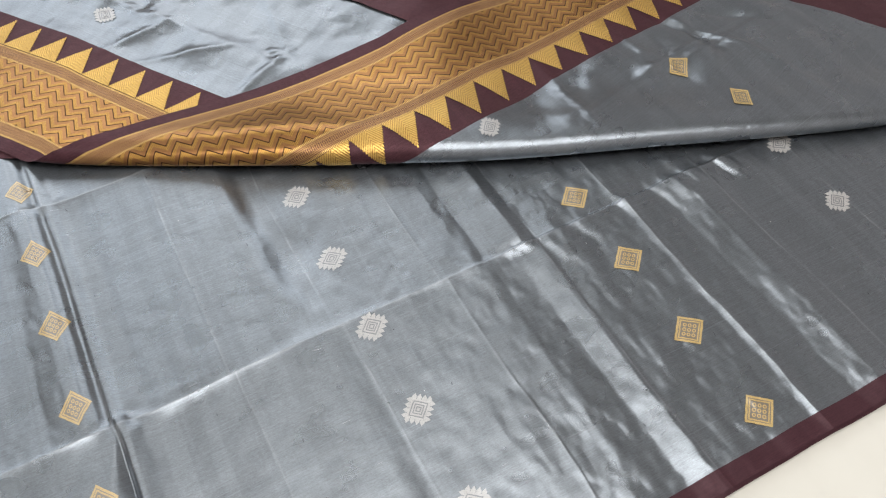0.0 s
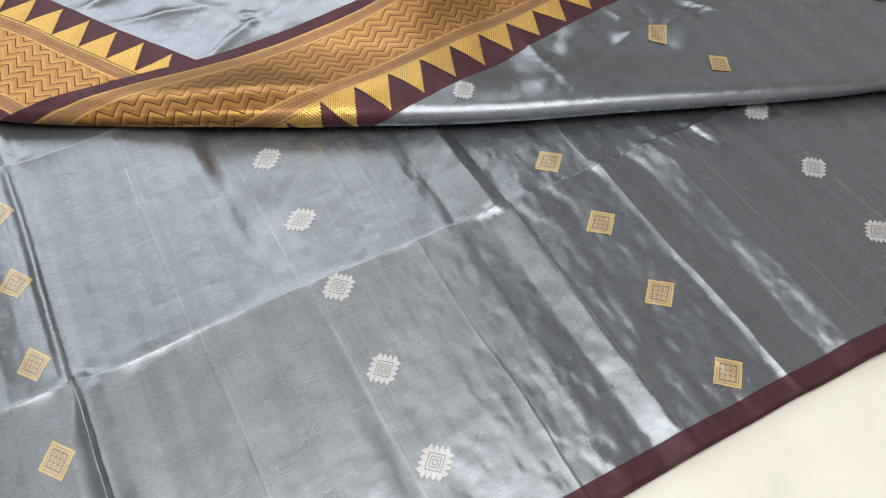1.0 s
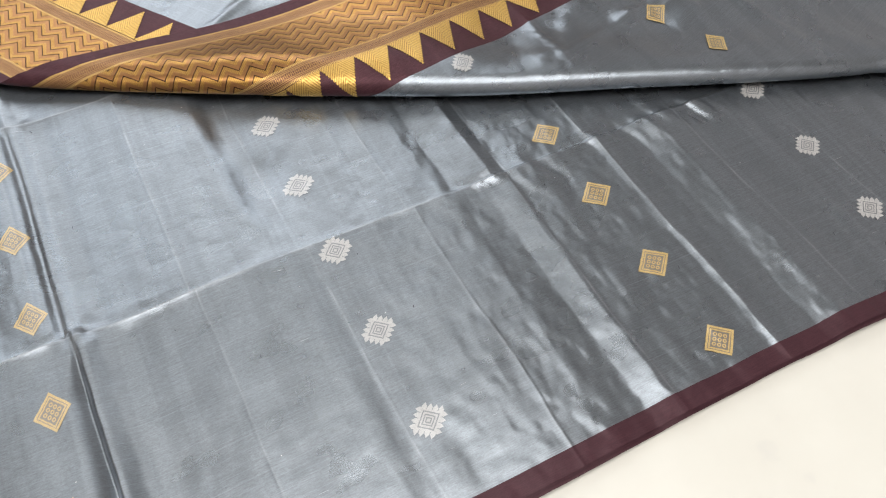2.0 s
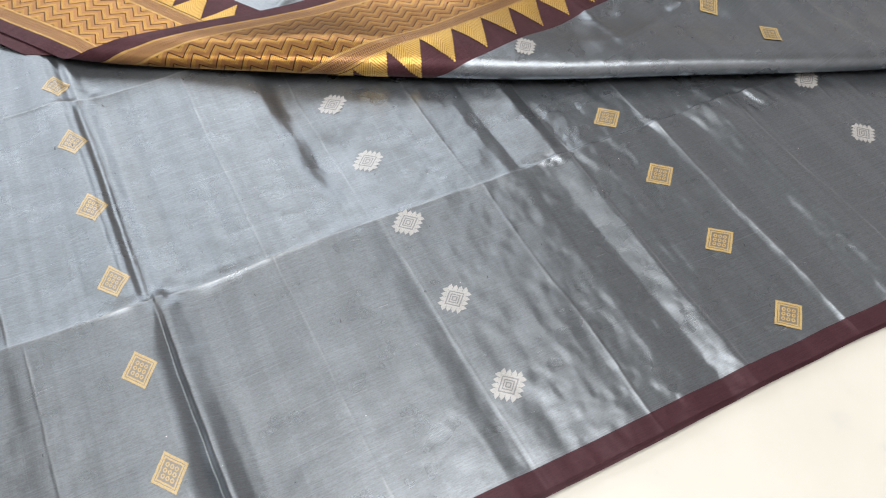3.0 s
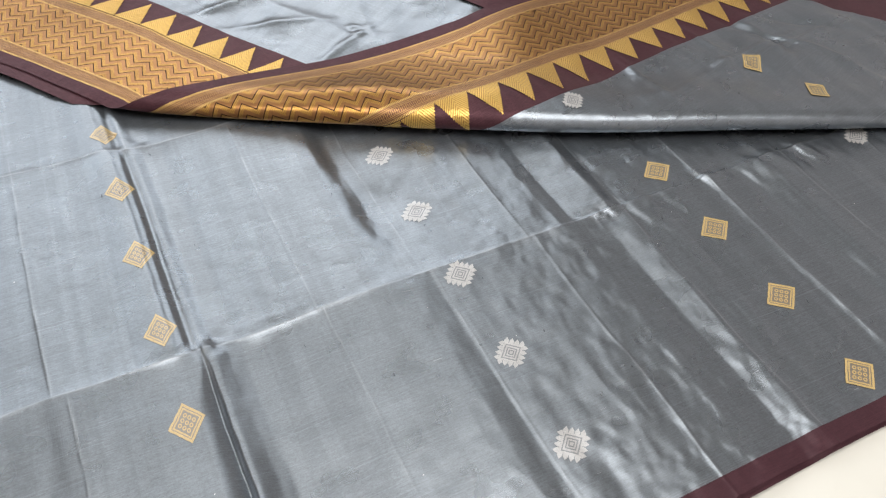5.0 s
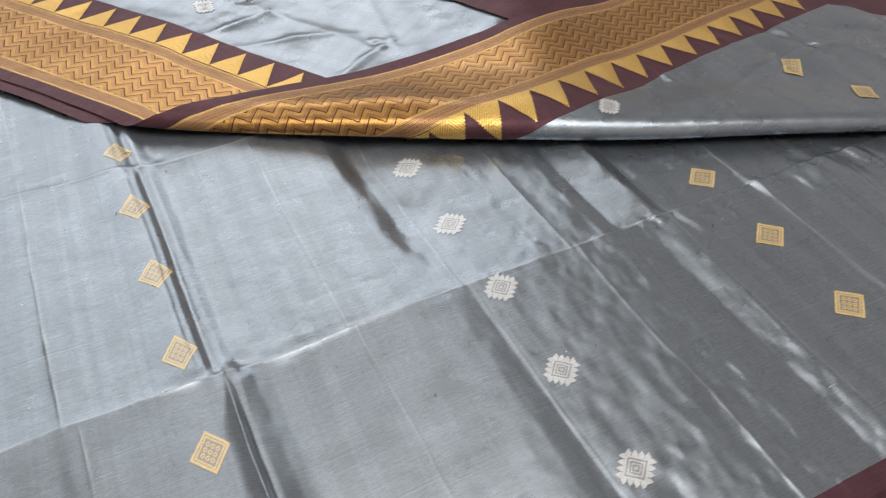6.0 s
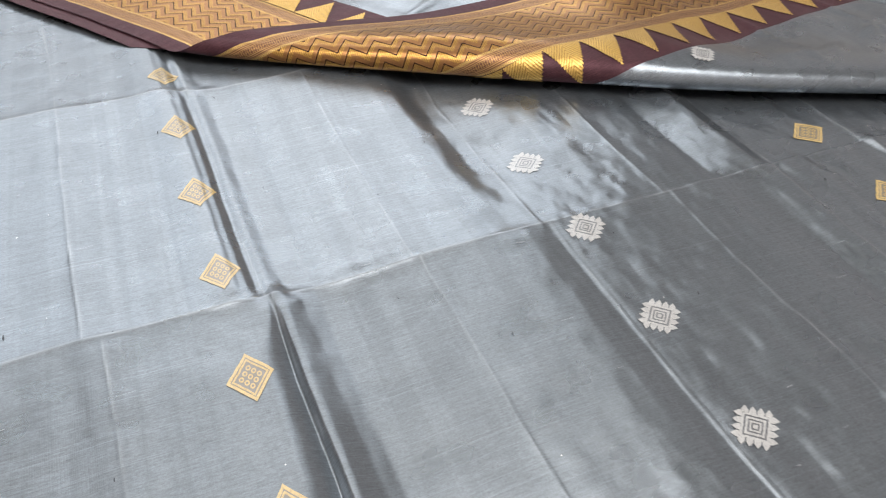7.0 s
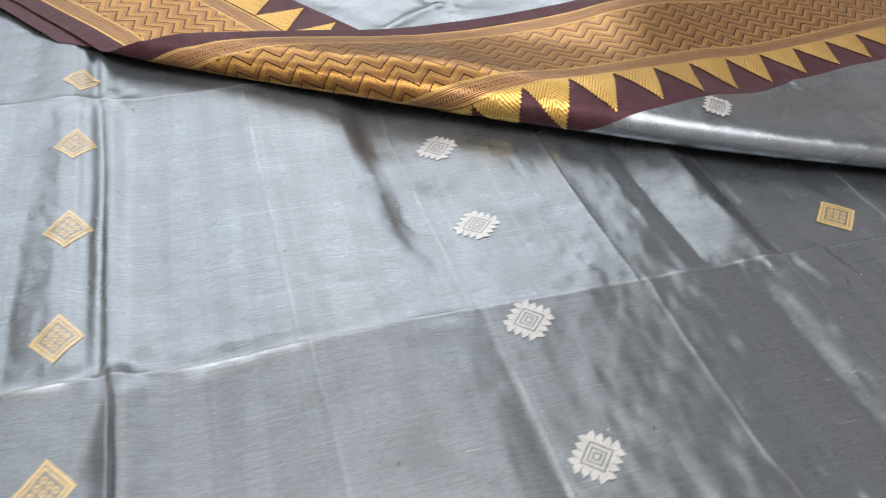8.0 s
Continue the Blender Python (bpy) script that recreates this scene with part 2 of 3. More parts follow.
# ---- the room ----
FLOOR_Z = -0.0085
tagged(boxes("floor", [((-2.6, -2.2, FLOOR_Z - 0.1), (2.6, 2.6, FLOOR_Z))], M_FLOOR), "glossy off-white marble floor with faint grey marks", "floor", kind="structure")
tagged(boxes("ceiling", [((-2.6, -2.2, 2.6), (2.6, 2.6, 2.7))], M_CEIL), "plain white plaster ceiling", "ceiling", kind="structure")
wx0, wx1 = WINDOW_X - WINDOW_W / 2, WINDOW_X + WINDOW_W / 2
wz0, wz1 = WINDOW_Z - WINDOW_H / 2, WINDOW_Z + WINDOW_H / 2
tagged(boxes("wall_north", [((-2.6, WALL_Y, FLOOR_Z), (wx0, WALL_Y + 0.2, 2.6)), ((wx1, WALL_Y, FLOOR_Z), (2.6, WALL_Y + 0.2, 2.6)),
                            ((wx0, WALL_Y, FLOOR_Z), (wx1, WALL_Y + 0.2, wz0)), ((wx0, WALL_Y, wz1), (wx1, WALL_Y + 0.2, 2.6))], M_WALL), "plain painted wall with a wide window", "wall", kind="structure")
tagged(boxes("wall_south", [((-2.6, -2.2, FLOOR_Z), (2.6, -2.0, 2.6))], M_WALL), "plain painted wall", "wall", kind="structure")
tagged(boxes("wall_west", [((-2.6, -2.0, FLOOR_Z), (-2.4, WALL_Y, 2.6))], M_WALL), "plain painted wall", "wall", kind="structure")
tagged(boxes("wall_east", [((2.4, -2.0, FLOOR_Z), (2.6, WALL_Y, 2.6))], M_WALL), "plain painted wall", "wall", kind="structure")
tagged(boxes("window_1", [((wx0, WALL_Y + 0.06, wz0), (wx0 + 0.05, WALL_Y + 0.12, wz1)), ((wx1 - 0.05, WALL_Y + 0.06, wz0), (wx1, WALL_Y + 0.12, wz1)),
                                ((wx0 + 0.05, WALL_Y + 0.06, wz0), (wx1 - 0.05, WALL_Y + 0.12, wz0 + 0.05)), ((wx0 + 0.05, WALL_Y + 0.06, wz1 - 0.05), (wx1 - 0.05, WALL_Y + 0.12, wz1))], M_FRAME),
             "white painted window frame", "window", kind="structure")

# ---- the spread saree: one sheet with pressed folds ----
SELVAGE_IN, SELVAGE_OUT = -0.2475, -0.2640
FOLD_A, FOLD_B, FOLD_C, FOLD_RISE = -0.0015, 0.2605, 0.517, 0.024

LOW = ((-1.0, 0), (-0.30, 0.4), (-0.10, 0.2), (-0.068, 0.7), (-0.050, 0.2), (-0.02, 0.5), (0.0, 0.3), (0.025, 0.1), (0.029, 0.5), (0.034, 0.45), (0.046, -1.7), (0.056, -2.7), (0.07, -3.0), (0.127, -0.5),
       (0.19, 0.5), (0.206, 0.45), (0.226, -0.5), (0.233, -0.25), (0.27, -0.35), (0.33, -0.35), (0.362, -0.5), (0.378, -1.0), (0.394, -1.5), (0.400, -1.55), (0.424, 0.1), (0.430, -0.4), (0.455, -0.7), (0.49, -0.9), (0.528, -0.8), (0.534, -0.3), (0.541, -0.7),
       (0.575, -1.0), (0.604, 1.1), (0.62, 0.6), (0.65, -1.0), (0.70, -1.0), (0.76, -0.6), (0.80, -0.9), (1.0, 0), (2.5, 0))
MID = ((-1.0, 0), (-0.30, 0.3), (-0.10, 0.1), (-0.079, 0.55), (-0.054, 0.2), (-0.02, 0.5), (0.0, 1.7), (0.009, 1.75), (0.0125, 0.8), (0.016, 0.45), (0.0225, -1.7), (0.0265, -0.9), (0.029, -0.8), (0.038, -2.3), (0.055, -2.6), (0.123, 0.0),
       (0.175, 0.2), (0.200, -0.4), (0.216, -0.5), (0.26, -0.8), (0.325, -0.2), (0.36, -0.2), (0.376, -1.2), (0.415, 2.0), (0.430, -0.8), (0.47, -0.8), (0.515, -1.0), (0.531, -0.3),
       (0.575, -0.8), (0.62, -0.5), (0.66, -1.1), (1.0, 0), (2.5, 0))
THIN_LOW = ((-0.070, 0.5), (0.0285, 0.4), (0.128, 0.5), (0.228, 0.5), (0.331, 0.4), (0.427, 0.5), (0.534, 0.5), (0.632, 0.4), (0.735, 0.4))
THIN_MID = ((-0.080, 0.5), (0.0245, 0.4), (0.123, 0.5), (0.221, 0.4), (0.325, 0.45), (0.431, 0.4), (0.528, 0.45), (0.632, 0.4), (0.735, 0.4))
_table_x = np.arange(-1.0, 2.5, 0.0005)


def profile(points, soft=4):
    h = np.interp(_table_x, [p[0] for p in points], [p[1] for p in points])
    k = np.exp(-0.5 * (np.arange(-20, 21) / soft) ** 2)
    return np.convolve(np.pad(h, 20, mode="edge"), k / k.sum(), mode="valid") * 0.0019


_low, _mid = profile(LOW, 2.6), profile(MID, 2.6)


def step(v):
    v = np.clip(v, 0, 1)
    return v * v * (3 - 2 * v)


def cloth_height(x, y):
    """Height of the spread layer above the cloth's mean plane."""
    x, y = np.asarray(x, float), np.asarray(y, float)
    ya, yb, yc = (f + FOLD_RISE * x for f in (FOLD_A, FOLD_B, FOLD_C))
    wob = 0.0016 * value_noise(x * 9, y * 12, 3) + 0.0004 * value_noise(x * 30, y * 55, 4)
    xs = (x + 0.037 * y) * 1.015 + wob
    low, mid = np.interp(xs, _table_x, _low), np.interp(xs, _table_x, _mid)
    # the first crease dips towards a sharp line; the dip starts as a narrow wedge at the fold
    wide = 0.003 + 0.0155 * step((ya - y + 0.002) / 0.08) * (1 + 0.25 * value_noise(x * 0 + 3.5, y * 25, 33))
    dip = np.clip((xs - 0.0268 + wide) / wide, 0, 1) ** 1.7 * np.where(xs < 0.0268, 1, np.clip(1 - (xs - 0.0268) / 0.004, 0, 1))
    low = low - 0.30 * wide * dip + np.where(xs < 0.0268, 0.12 * wide * step((xs + 0.17) / 0.16) * (1 - dip), 0)
    swell = 1 + 0.35 * value_noise(x * 6, y * 13, 20)
    low, mid = low * swell, mid * swell
    top = np.interp(xs + 0.004, _table_x, _mid)
    for c, a in THIN_LOW:
        low = low + a * 0.0006 * np.exp(-((xs - c) / 0.0014) ** 2) * (0.85 + 0.3 * value_noise(x * 3 + c * 91, y * 40, 5))
    for c, a in THIN_MID:
        mid = mid + a * 0.0006 * np.exp(-((xs - c) / 0.0014) ** 2) * (0.85 + 0.3 * value_noise(x * 3 + c * 91, y * 40, 6))
    at = 0.184 + 0.004 * ((y - 0.14) / 0.1) ** 2 + 0.002 * value_noise(x * 0 + 1.5, y * 45, 36)
    slump = step((xs - at) / 0.026) * (1 - step((xs - 0.218) / 0.05))
    mid = mid - 0.0052 * slump * step((y - ya - 0.01) / 0.10) * (1 + 0.25 * value_noise(x * 30, y * 28, 29))
    # the soft crush beside the second silver column and the ragged band edge
    mid = mid + 0.0008 * value_noise(xs * 60, y * 45, 7) * np.exp(-((xs - 0.205) / 0.02) ** 2)
    mid = mid + 0.0006 * value_noise(xs * 70, y * 40, 8) * np.exp(-((xs - 0.42) / 0.014) ** 2)
    a, b = step((y - ya) / 0.024 + 0.5), step((y - yb) / 0.024 + 0.5)
    h = low * (1 - a) + mid * a * (1 - b) + top * b
    # long pressed folds: sharp crests with slack slopes
    for line, crest in ((ya, 1.0), (yb, 0.8), (yc, 0.8)):
        s = y - line - 0.0012 * value_noise(x * 22, x * 0 + 2.5, 9)
        fade = crest * (0.7 + 0.3 * step((0.45 - x) / 0.25))
        h = h + fade * (0.0005 * np.exp(-np.abs(s) / 0.0022) + 0.0040 * np.exp(-np.abs(s) / 0.06))
        # short puckers along the fold
        pk = np.exp(-((s + 0.010) / 0.022) ** 2) * step((x - 0.30) / 0.12)
        h = h + pk * 0.0017 * value_noise((x + 0.35 * s) * 74, s * 9 + line * 7, 10)
        pk = np.exp(-((s - 0.004) / 0.012) ** 2) * np.exp(-((xs - 0.03) / 0.014) ** 2)
        h = h + pk * 0.0012 * value_noise(x * 95 + 3, s * 80 + line * 31, 11)
    h = h + 0.00032 * value_noise(xs * 38, y * 2.5 + 9, 18) + 0.00016 * value_noise(xs * 90, y * 5, 19)
    # towards the right the near layer lies over the far one at the first fold
    s = y - ya
    h = h + 0.0020 * step((x - 0.30) / 0.15) * (1 - step(s / 0.003 + 0.5)) * np.exp(np.minimum(s, 0) / 0.06)
    right = 0.28 + 0.72 * step((x - 0.16) / 0.15)
    h = h + right * (0.00034 * value_noise(x * 42, y * 28, 12) + 0.00036 * value_noise(x * 95, y * 60, 13) + 0.00013 * value_noise(x * 170, y * 130, 37)) + 0.0006 * value_noise(x * 8, y * 5, 14)
    return h


saree = tagged(new("silk_saree"), "grey-blue silk saree with plum border spread folded on the floor", "saree")


def crease_glint(x, y):
    """Painted crest light, 0 to 1, along thin pressed creases and the long folds."""
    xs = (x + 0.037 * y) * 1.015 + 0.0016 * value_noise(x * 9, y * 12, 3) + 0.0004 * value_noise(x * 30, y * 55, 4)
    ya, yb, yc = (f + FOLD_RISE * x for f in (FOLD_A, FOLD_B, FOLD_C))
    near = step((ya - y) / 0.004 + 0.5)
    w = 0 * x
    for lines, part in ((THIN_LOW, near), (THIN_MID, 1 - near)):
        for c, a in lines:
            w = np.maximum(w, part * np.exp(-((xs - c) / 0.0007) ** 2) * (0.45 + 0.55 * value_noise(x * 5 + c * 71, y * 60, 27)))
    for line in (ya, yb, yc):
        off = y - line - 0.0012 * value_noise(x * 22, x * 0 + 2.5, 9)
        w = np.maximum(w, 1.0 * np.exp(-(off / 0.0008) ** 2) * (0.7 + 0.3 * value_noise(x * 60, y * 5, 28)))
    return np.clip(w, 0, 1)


def edge_wave(x):
    return 0.0016 * value_noise(x * 7, x * 0 + 0.5, 15) + 0.0006 * value_noise(x * 25, x * 0 + 0.5, 16)


xs_fine = np.concatenate([np.arange(-1.0, -0.2, 0.008), np.arange(-0.2, 0.9, 0.00095), np.arange(0.9, 1.8, 0.008)])


def sheet(name, ys, material, parent, wave):
    """A strip of the spread layer; wave(v) tells how far the edge's waviness reaches at row v."""
    gx, gy = np.meshgrid(xs_fine, ys)
    gy = gy + edge_wave(gx) * wave(gy)
    z = cloth_height(gx, gy)
    verts = np.stack([gx, gy, z], -1).reshape(-1, 3)
    ob = mesh_object(name, verts, grid_faces(len(ys), len(xs_fine)), material, parent)
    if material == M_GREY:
        ob.data.attributes.new("crease_glint", "FLOAT", "POINT").data.foreach_set("value", crease_glint(gx, gy).ravel().astype(np.float32))
    return ob


def near_edge(y):
    return step((SELVAGE_IN + 0.03 - y) / 0.03)


body = sheet("body_cloth", np.concatenate([np.linspace(SELVAGE_IN, -0.021, 90), np.arange(-0.0185, 0.025, 0.0009), np.linspace(0.0272, 0.252, 90), np.arange(0.2535, 0.285, 0.001), np.linspace(0.29, 1.1, 80)]), M_GREY, saree, near_edge)
tagged(body, "grey-blue silk with pressed fold creases")
selv = sheet("selvage_border", np.linspace(SELVAGE_OUT, SELVAGE_IN, 12), M_PLUM, saree, near_edge)
tagged(selv, "plum selvage strip")


def hem(name, drop, out, seed, parent):
    """The edge of a lower layer that peeps out under the selvage."""
    x = np.arange(-1.0, 1.8, 0.008)
    rows = []
    for k in range(5):
        y = SELVAGE_OUT + 0.012 - (0.012 + out) * k / 4
        yy = y + edge_wave(x) + 0.0016 * value_noise(x * 6 + seed, x * 0 + 0.5, 17) * k / 4
        rows.append(np.stack([x, yy, np.maximum(cloth_height(x, yy) - drop, FLOOR_Z + 0.0006)], -1))
    return mesh_object(name, np.concatenate(rows), grid_faces(5, len(x)), M_PLUM, parent)


hem("under_hem", 0.0012, 0.0015, 1, saree)
hem("under_hem", 0.0026, 0.0030, 7, saree)


# ---- woven motifs ----
FRAY = random.Random(11)


def ring(verts, faces, r0, r1, n=4, turn=0.0, cx=0.0, cy=0.0, cuts=9):
    """A flat ring of n corners between the radii r0 and r1, its sides cut so that it can follow the cloth; r0 of 0 gives a full plate."""
    i = len(verts)
    corner = [(math.cos(turn + 2 * math.pi * k / n), math.sin(turn + 2 * math.pi * k / n)) for k in range(n + 1)]
    way = []
    for a, b in zip(corner, corner[1:]):
        for c in range(cuts):
            t = c / cuts
            way.append((a[0] + (b[0] - a[0]) * t, a[1] + (b[1] - a[1]) * t))
    m = len(way)
    for x, y in way:
        ragged = 1 + FRAY.uniform(-0.022, 0.022) * (cuts > 1)
        for r in (r0, r1):
            verts.append((cx + r * ragged * x, cy + r * ragged * y))
    for k in range(m):
        j = (k + 1) % m
        if r0 > 0:
            faces.append((i + 2 * k, i + 2 * k + 1, i + 2 * j + 1, i + 2 * j))
    if r0 <= 0:
        faces.append(tuple(i + 2 * k + 1 for k in range(m)))


def gold_butta():
    """Lozenge with two frames and nine small rings."""
    v, f = [], []
    ring(v, f, 0.83, 1.0)
    ring(v, f, 0.66, 0.77)
    for a in (-1, 0, 1):
        for b in (-1, 0, 1):
            u, w = a * 0.265, b * 0.265
            ring(v, f, 0.05, 0.115, 8, 0.3, (u - w) * 0.7071, (u + w) * 0.7071, 1)
    return v, f


def silver_butta():
    """Nested lozenges inside a fringe of small teeth."""
    v, f = [], []
    for r0, r1 in ((0.87, 1.05), (0.56, 0.74), (0.30, 0.44), (0.0, 0.18)):
        ring(v, f, r0, r1)
    half = 1.05 * 0.7071
    for side in range(4):
        c, s = math.cos(side * math.pi / 2 + math.pi / 4), math.sin(side * math.pi / 2 + math.pi / 4)
        for k in range(4):
            m = -half * 1.12 + (k + 0.5) * half * 0.56
            d = half * 0.26
            i = len(v)
            for u, w in ((m - d, half), (m + d, half), (m + d * 0.95, half + 0.20), (m + d * 0.1, half + 0.46), (m - d * 0.95, half + 0.20)):
                v.append((c * w - s * u, s * w + c * u))
            f.append(tuple(range(i, i + 5)))
    return v, f


def tied(v, f):
    """Ties the loose shapes of a motif together by threads that run under the cloth: a skirt from each and one knot below the middle."""
    flat = np.array(v)
    owner = list(range(len(v)))

    def root(a):
        while owner[a] != a:
            a = owner[a]
        return a
    for face in f:
        for a in face[1:]:
            owner[root(a)] = root(face[0])
    pts, faces, seen = [(x, y, 1) for x, y in v], list(f), set()
    knot = len(pts)
    pts.append((0.0, 0.0, -1))
    for face in f:
        r = root(face[0])
        if r in seen:
            continue
        seen.add(r)
        a, b = face[0], face[1]
        k = len(pts)
        pts += [(*flat[a], -1), (*flat[b], -1)]
        faces += [(a, b, k + 1, k), (k, k + 1, knot)]
    # the thin ground of binding threads between the raised shapes
    base, cells = len(pts), 6
    for a in range(cells + 1):
        for b in range(cells + 1):
            u, w = (a / cells * 2 - 1) * 0.675, (b / cells * 2 - 1) * 0.675
            pts.append(((u - w) * 0.7071, (u + w) * 0.7071, 0.5))
    ground = [(base + a * (cells + 1) + b, base + a * (cells + 1) + b + 1, base + (a + 1) * (cells + 1) + b + 1, base + (a + 1) * (cells + 1) + b) for a in range(cells) for b in range(cells)]
    faces.append((base + 24, base + 25, knot))
    return np.array(pts, dtype=float), faces, ground


SHAPES = {"gold": tied(*gold_butta()), "silver": tied(*silver_butta())}
MOTIF = {"gold": ("gold_motif", M_BUTTA_GOLD, "gold thread lozenge motif"), "silver": ("silver_motif", M_BUTTA_SILVER, "silver thread motif with toothed edge")}


def motif(kind, place, parent, size):
    """A woven motif laid on a surface; place(u, v, side) maps its plane to the surface."""
    arr, f, ground = SHAPES[kind]
    name, mat, label = MOTIF[kind]
    jitter = random.uniform(0.97, 1.03)
    ob = mesh_object(name, place(arr[:, 0] * size[0] * jitter, arr[:, 1] * size[1], arr[:, 2]), f + ground, mat, parent, smooth=False)
    ob.data.materials.append(M_BINDING[kind])
    ob.data.polygons.foreach_set("material_index", [0] * len(f) + [1] * len(ground))
    return tagged(ob, label)


def on_sheet(cx, cy):
    def place(u, v, side):
        x, y = cx + u, cy + v + 0.12 * u
        return np.stack([x, y, cloth_height(x, y) + 0.00045 * side], -1)
    return place


PITCH, COLUMN = 0.0868, 0.2405
# column: first motif's y, x at y = 0, lean
COLUMNS = {0: (0.0272, 0.0026, -0.014), 1: (-0.0097, 0.2440, -0.024), 2: (0.0365, 0.4866, -0.025), 3: (0.001, 0.7205, 0.03)}
for col in range(-3, 6):
    kind = "gold" if col % 2 == 0 else "silver"
    first, x0, lean = COLUMNS.get(col, (0.02 + 0.013 * (col % 5), col * COLUMN, -0.025))
    size = ((0.0130, 0.0172) if col == 0 else (0.0172, 0.0160)) if kind == "gold" else (0.0114, 0.0104)
    for k in range(-4, 7):
        cy = first + k * PITCH
        if cy > SELVAGE_IN + 0.017:
            motif(kind, on_sheet(x0 + lean * cy, cy), body, size)

# ---- the turned-back end of the saree, lying over the sheet ----
TIP = Vector((0.021, 0.318))
FOLD_TURN, ALPHA = radians(-23.9), radians(28.2)
E1 = np.array((math.cos(FOLD_TURN), math.sin(FOLD_TURN)))
F1 = np.array((-math.sin(FOLD_TURN), math.cos(FOLD_TURN)))
ROLL, LAYER_Z = 0.0110, 0.0084


def flap_place(l, w, off=0.0):
    """Maps cloth coordinates (l along the selvage, w from it) over the roll; off lifts from the face that shows."""
    l, w = np.asarray(l, float), np.asarray(w, float)
    w = w + (0.0013 * value_noise(l * 15, l * 0 + 0.5, 25) + 0.0007 * value_noise(l * 40, l * 0 + 0.5, 26)) * (1 - step(w / 0.05))
    p, q = l * math.cos(ALPHA) + w * math.sin(ALPHA), l * math.sin(ALPHA) - w * math.cos(ALPHA)
    r = ROLL * (0.55 + 0.45 * step(p / 0.30))
    r = r * (1 - 0.12 * step((p - 0.36) / 0.2))
    half = math.pi * r / 2
    th = np.clip(q / r, -math.pi / 2, math.pi / 2)
    over = np.maximum(q - half, 0)
    under = np.maximum(-q - half, 0)
    d = r - (r + off) * np.cos(th) + over + under
    z = LAYER_Z + r + (r + off) * np.sin(th)
    z = np.where(q < -half, LAYER_Z + off, z)
    crown = 0.0025 * (1 - step((p - 0.33) / 0.1)) * np.exp(-((over - 0.018) / 0.02) ** 2) * step(over / 0.015)
    far_end = step((p - 0.36) / 0.16)
    settle = r * (1.45 + 0.15 * far_end) * step((over - 0.010 + 0.008 * far_end) / (0.10 - 0.035 * far_end))
    z = z + np.where(q > half, crown - settle, 0)
    z = z - 0.0035 * np.exp(-np.maximum(d, 0) / 0.012) * np.where(q > half, 0.6, 1.0)
    # slack in the cloth, less in the stiff border
    soft = 0.25 + 0.75 * step((w - 0.16) / 0.05)
    z = z + step((over + under) / 0.03) * (0.0020 * value_noise(l * 9 + 5, w * 9 + 2, 21) + 0.0023 * value_noise(l * 24, w * 22, 22) * soft + 0.0006 * value_noise(l * 60, w * 55, 23) * soft)
    free = np.where(q > half, 1, 0) * step(over / 0.02) * step((w - 0.178) / 0.02)
    z = z + 0.0026 * free * step((over - 0.03) / 0.03) * np.interp(l + 0.18 * (w - 0.22) + 0.003 * value_noise(l * 30, w * 40, 34), *zip(*FLAP_PROFILE)) * (1 - 0.6 * step((w - 0.262) / 0.02))
    bend = w - 0.248 - 0.004 * value_noise(l * 9, l * 0 + 0.5, 35)
    z = z + free * step((over - 0.045) / 0.03) * (0.0008 * np.exp(-np.abs(bend) / 0.003) + 0.0034 * np.exp(-np.maximum(-bend, 0) / 0.022))
    for cl, cw, ang, amp, wid, run in FLAP_CREASES:
        du, dv = (l - cl) * math.cos(ang) + (w - cw) * math.sin(ang), -(l - cl) * math.sin(ang) + (w - cw) * math.cos(ang)
        z = z + 2.0 * amp * np.exp(-np.abs(dv) / wid) * np.exp(-(du / run) ** 2) * step((over + under) / 0.02)
    for cl, cw in PUCKERS:
        z = z + 0.0026 * value_noise(l * 75 + cl * 50, w * 95, 24) * np.exp(-((l - cl) / 0.020) ** 2 - ((w - cw) / 0.014) ** 2) * step((over + under) / 0.02)
    # the free layer is drawn away from the fold towards its end
    d = d + np.where(q > half, 1, 0) * step(over / 0.085) * (0.024 * step((p - 0.34) / 0.14) + 0.072 * np.maximum(p - 0.5, 0)) + 0.008 * step((p - 0.42) / 0.25)
    z = z + 0.07 * (1 - far_end) * np.maximum(p * math.sin(ALPHA) + d * math.cos(ALPHA) - 0.19, 0) * step((over + under) / 0.03)
    # the lower layer lies flat under the free one
    z = np.where(q < -half, z + (LAYER_Z - 0.0012 - z) * far_end, z)
    bow = -0.026 * np.sin(np.clip(p / 0.90, 0.0001, 0.9999) * math.pi) ** 0.7 * np.exp(-d / 0.4)
    x = TIP[0] + p * E1[0] + (d + bow) * F1[0]
    y = TIP[1] + p * E1[1] + (d + bow) * F1[1]
    return np.stack([x, y, z], -1)


# height along the free layer of the turned-back end, in units of its relief
FLAP_PROFILE = ((-1.0, 0.0), (0.40, 0.0), (0.472, -0.5), (0.506, 0.9), (0.520, 0.0), (0.56, 0.2), (0.616, 0.1), (0.621, 0.4), (0.627, 0.0),
                (0.652, -0.8), (0.694, 1.2), (0.706, -0.2), (0.76, 0.1), (0.81, 0.7), (0.83, 0.0), (2.0, 0.0))
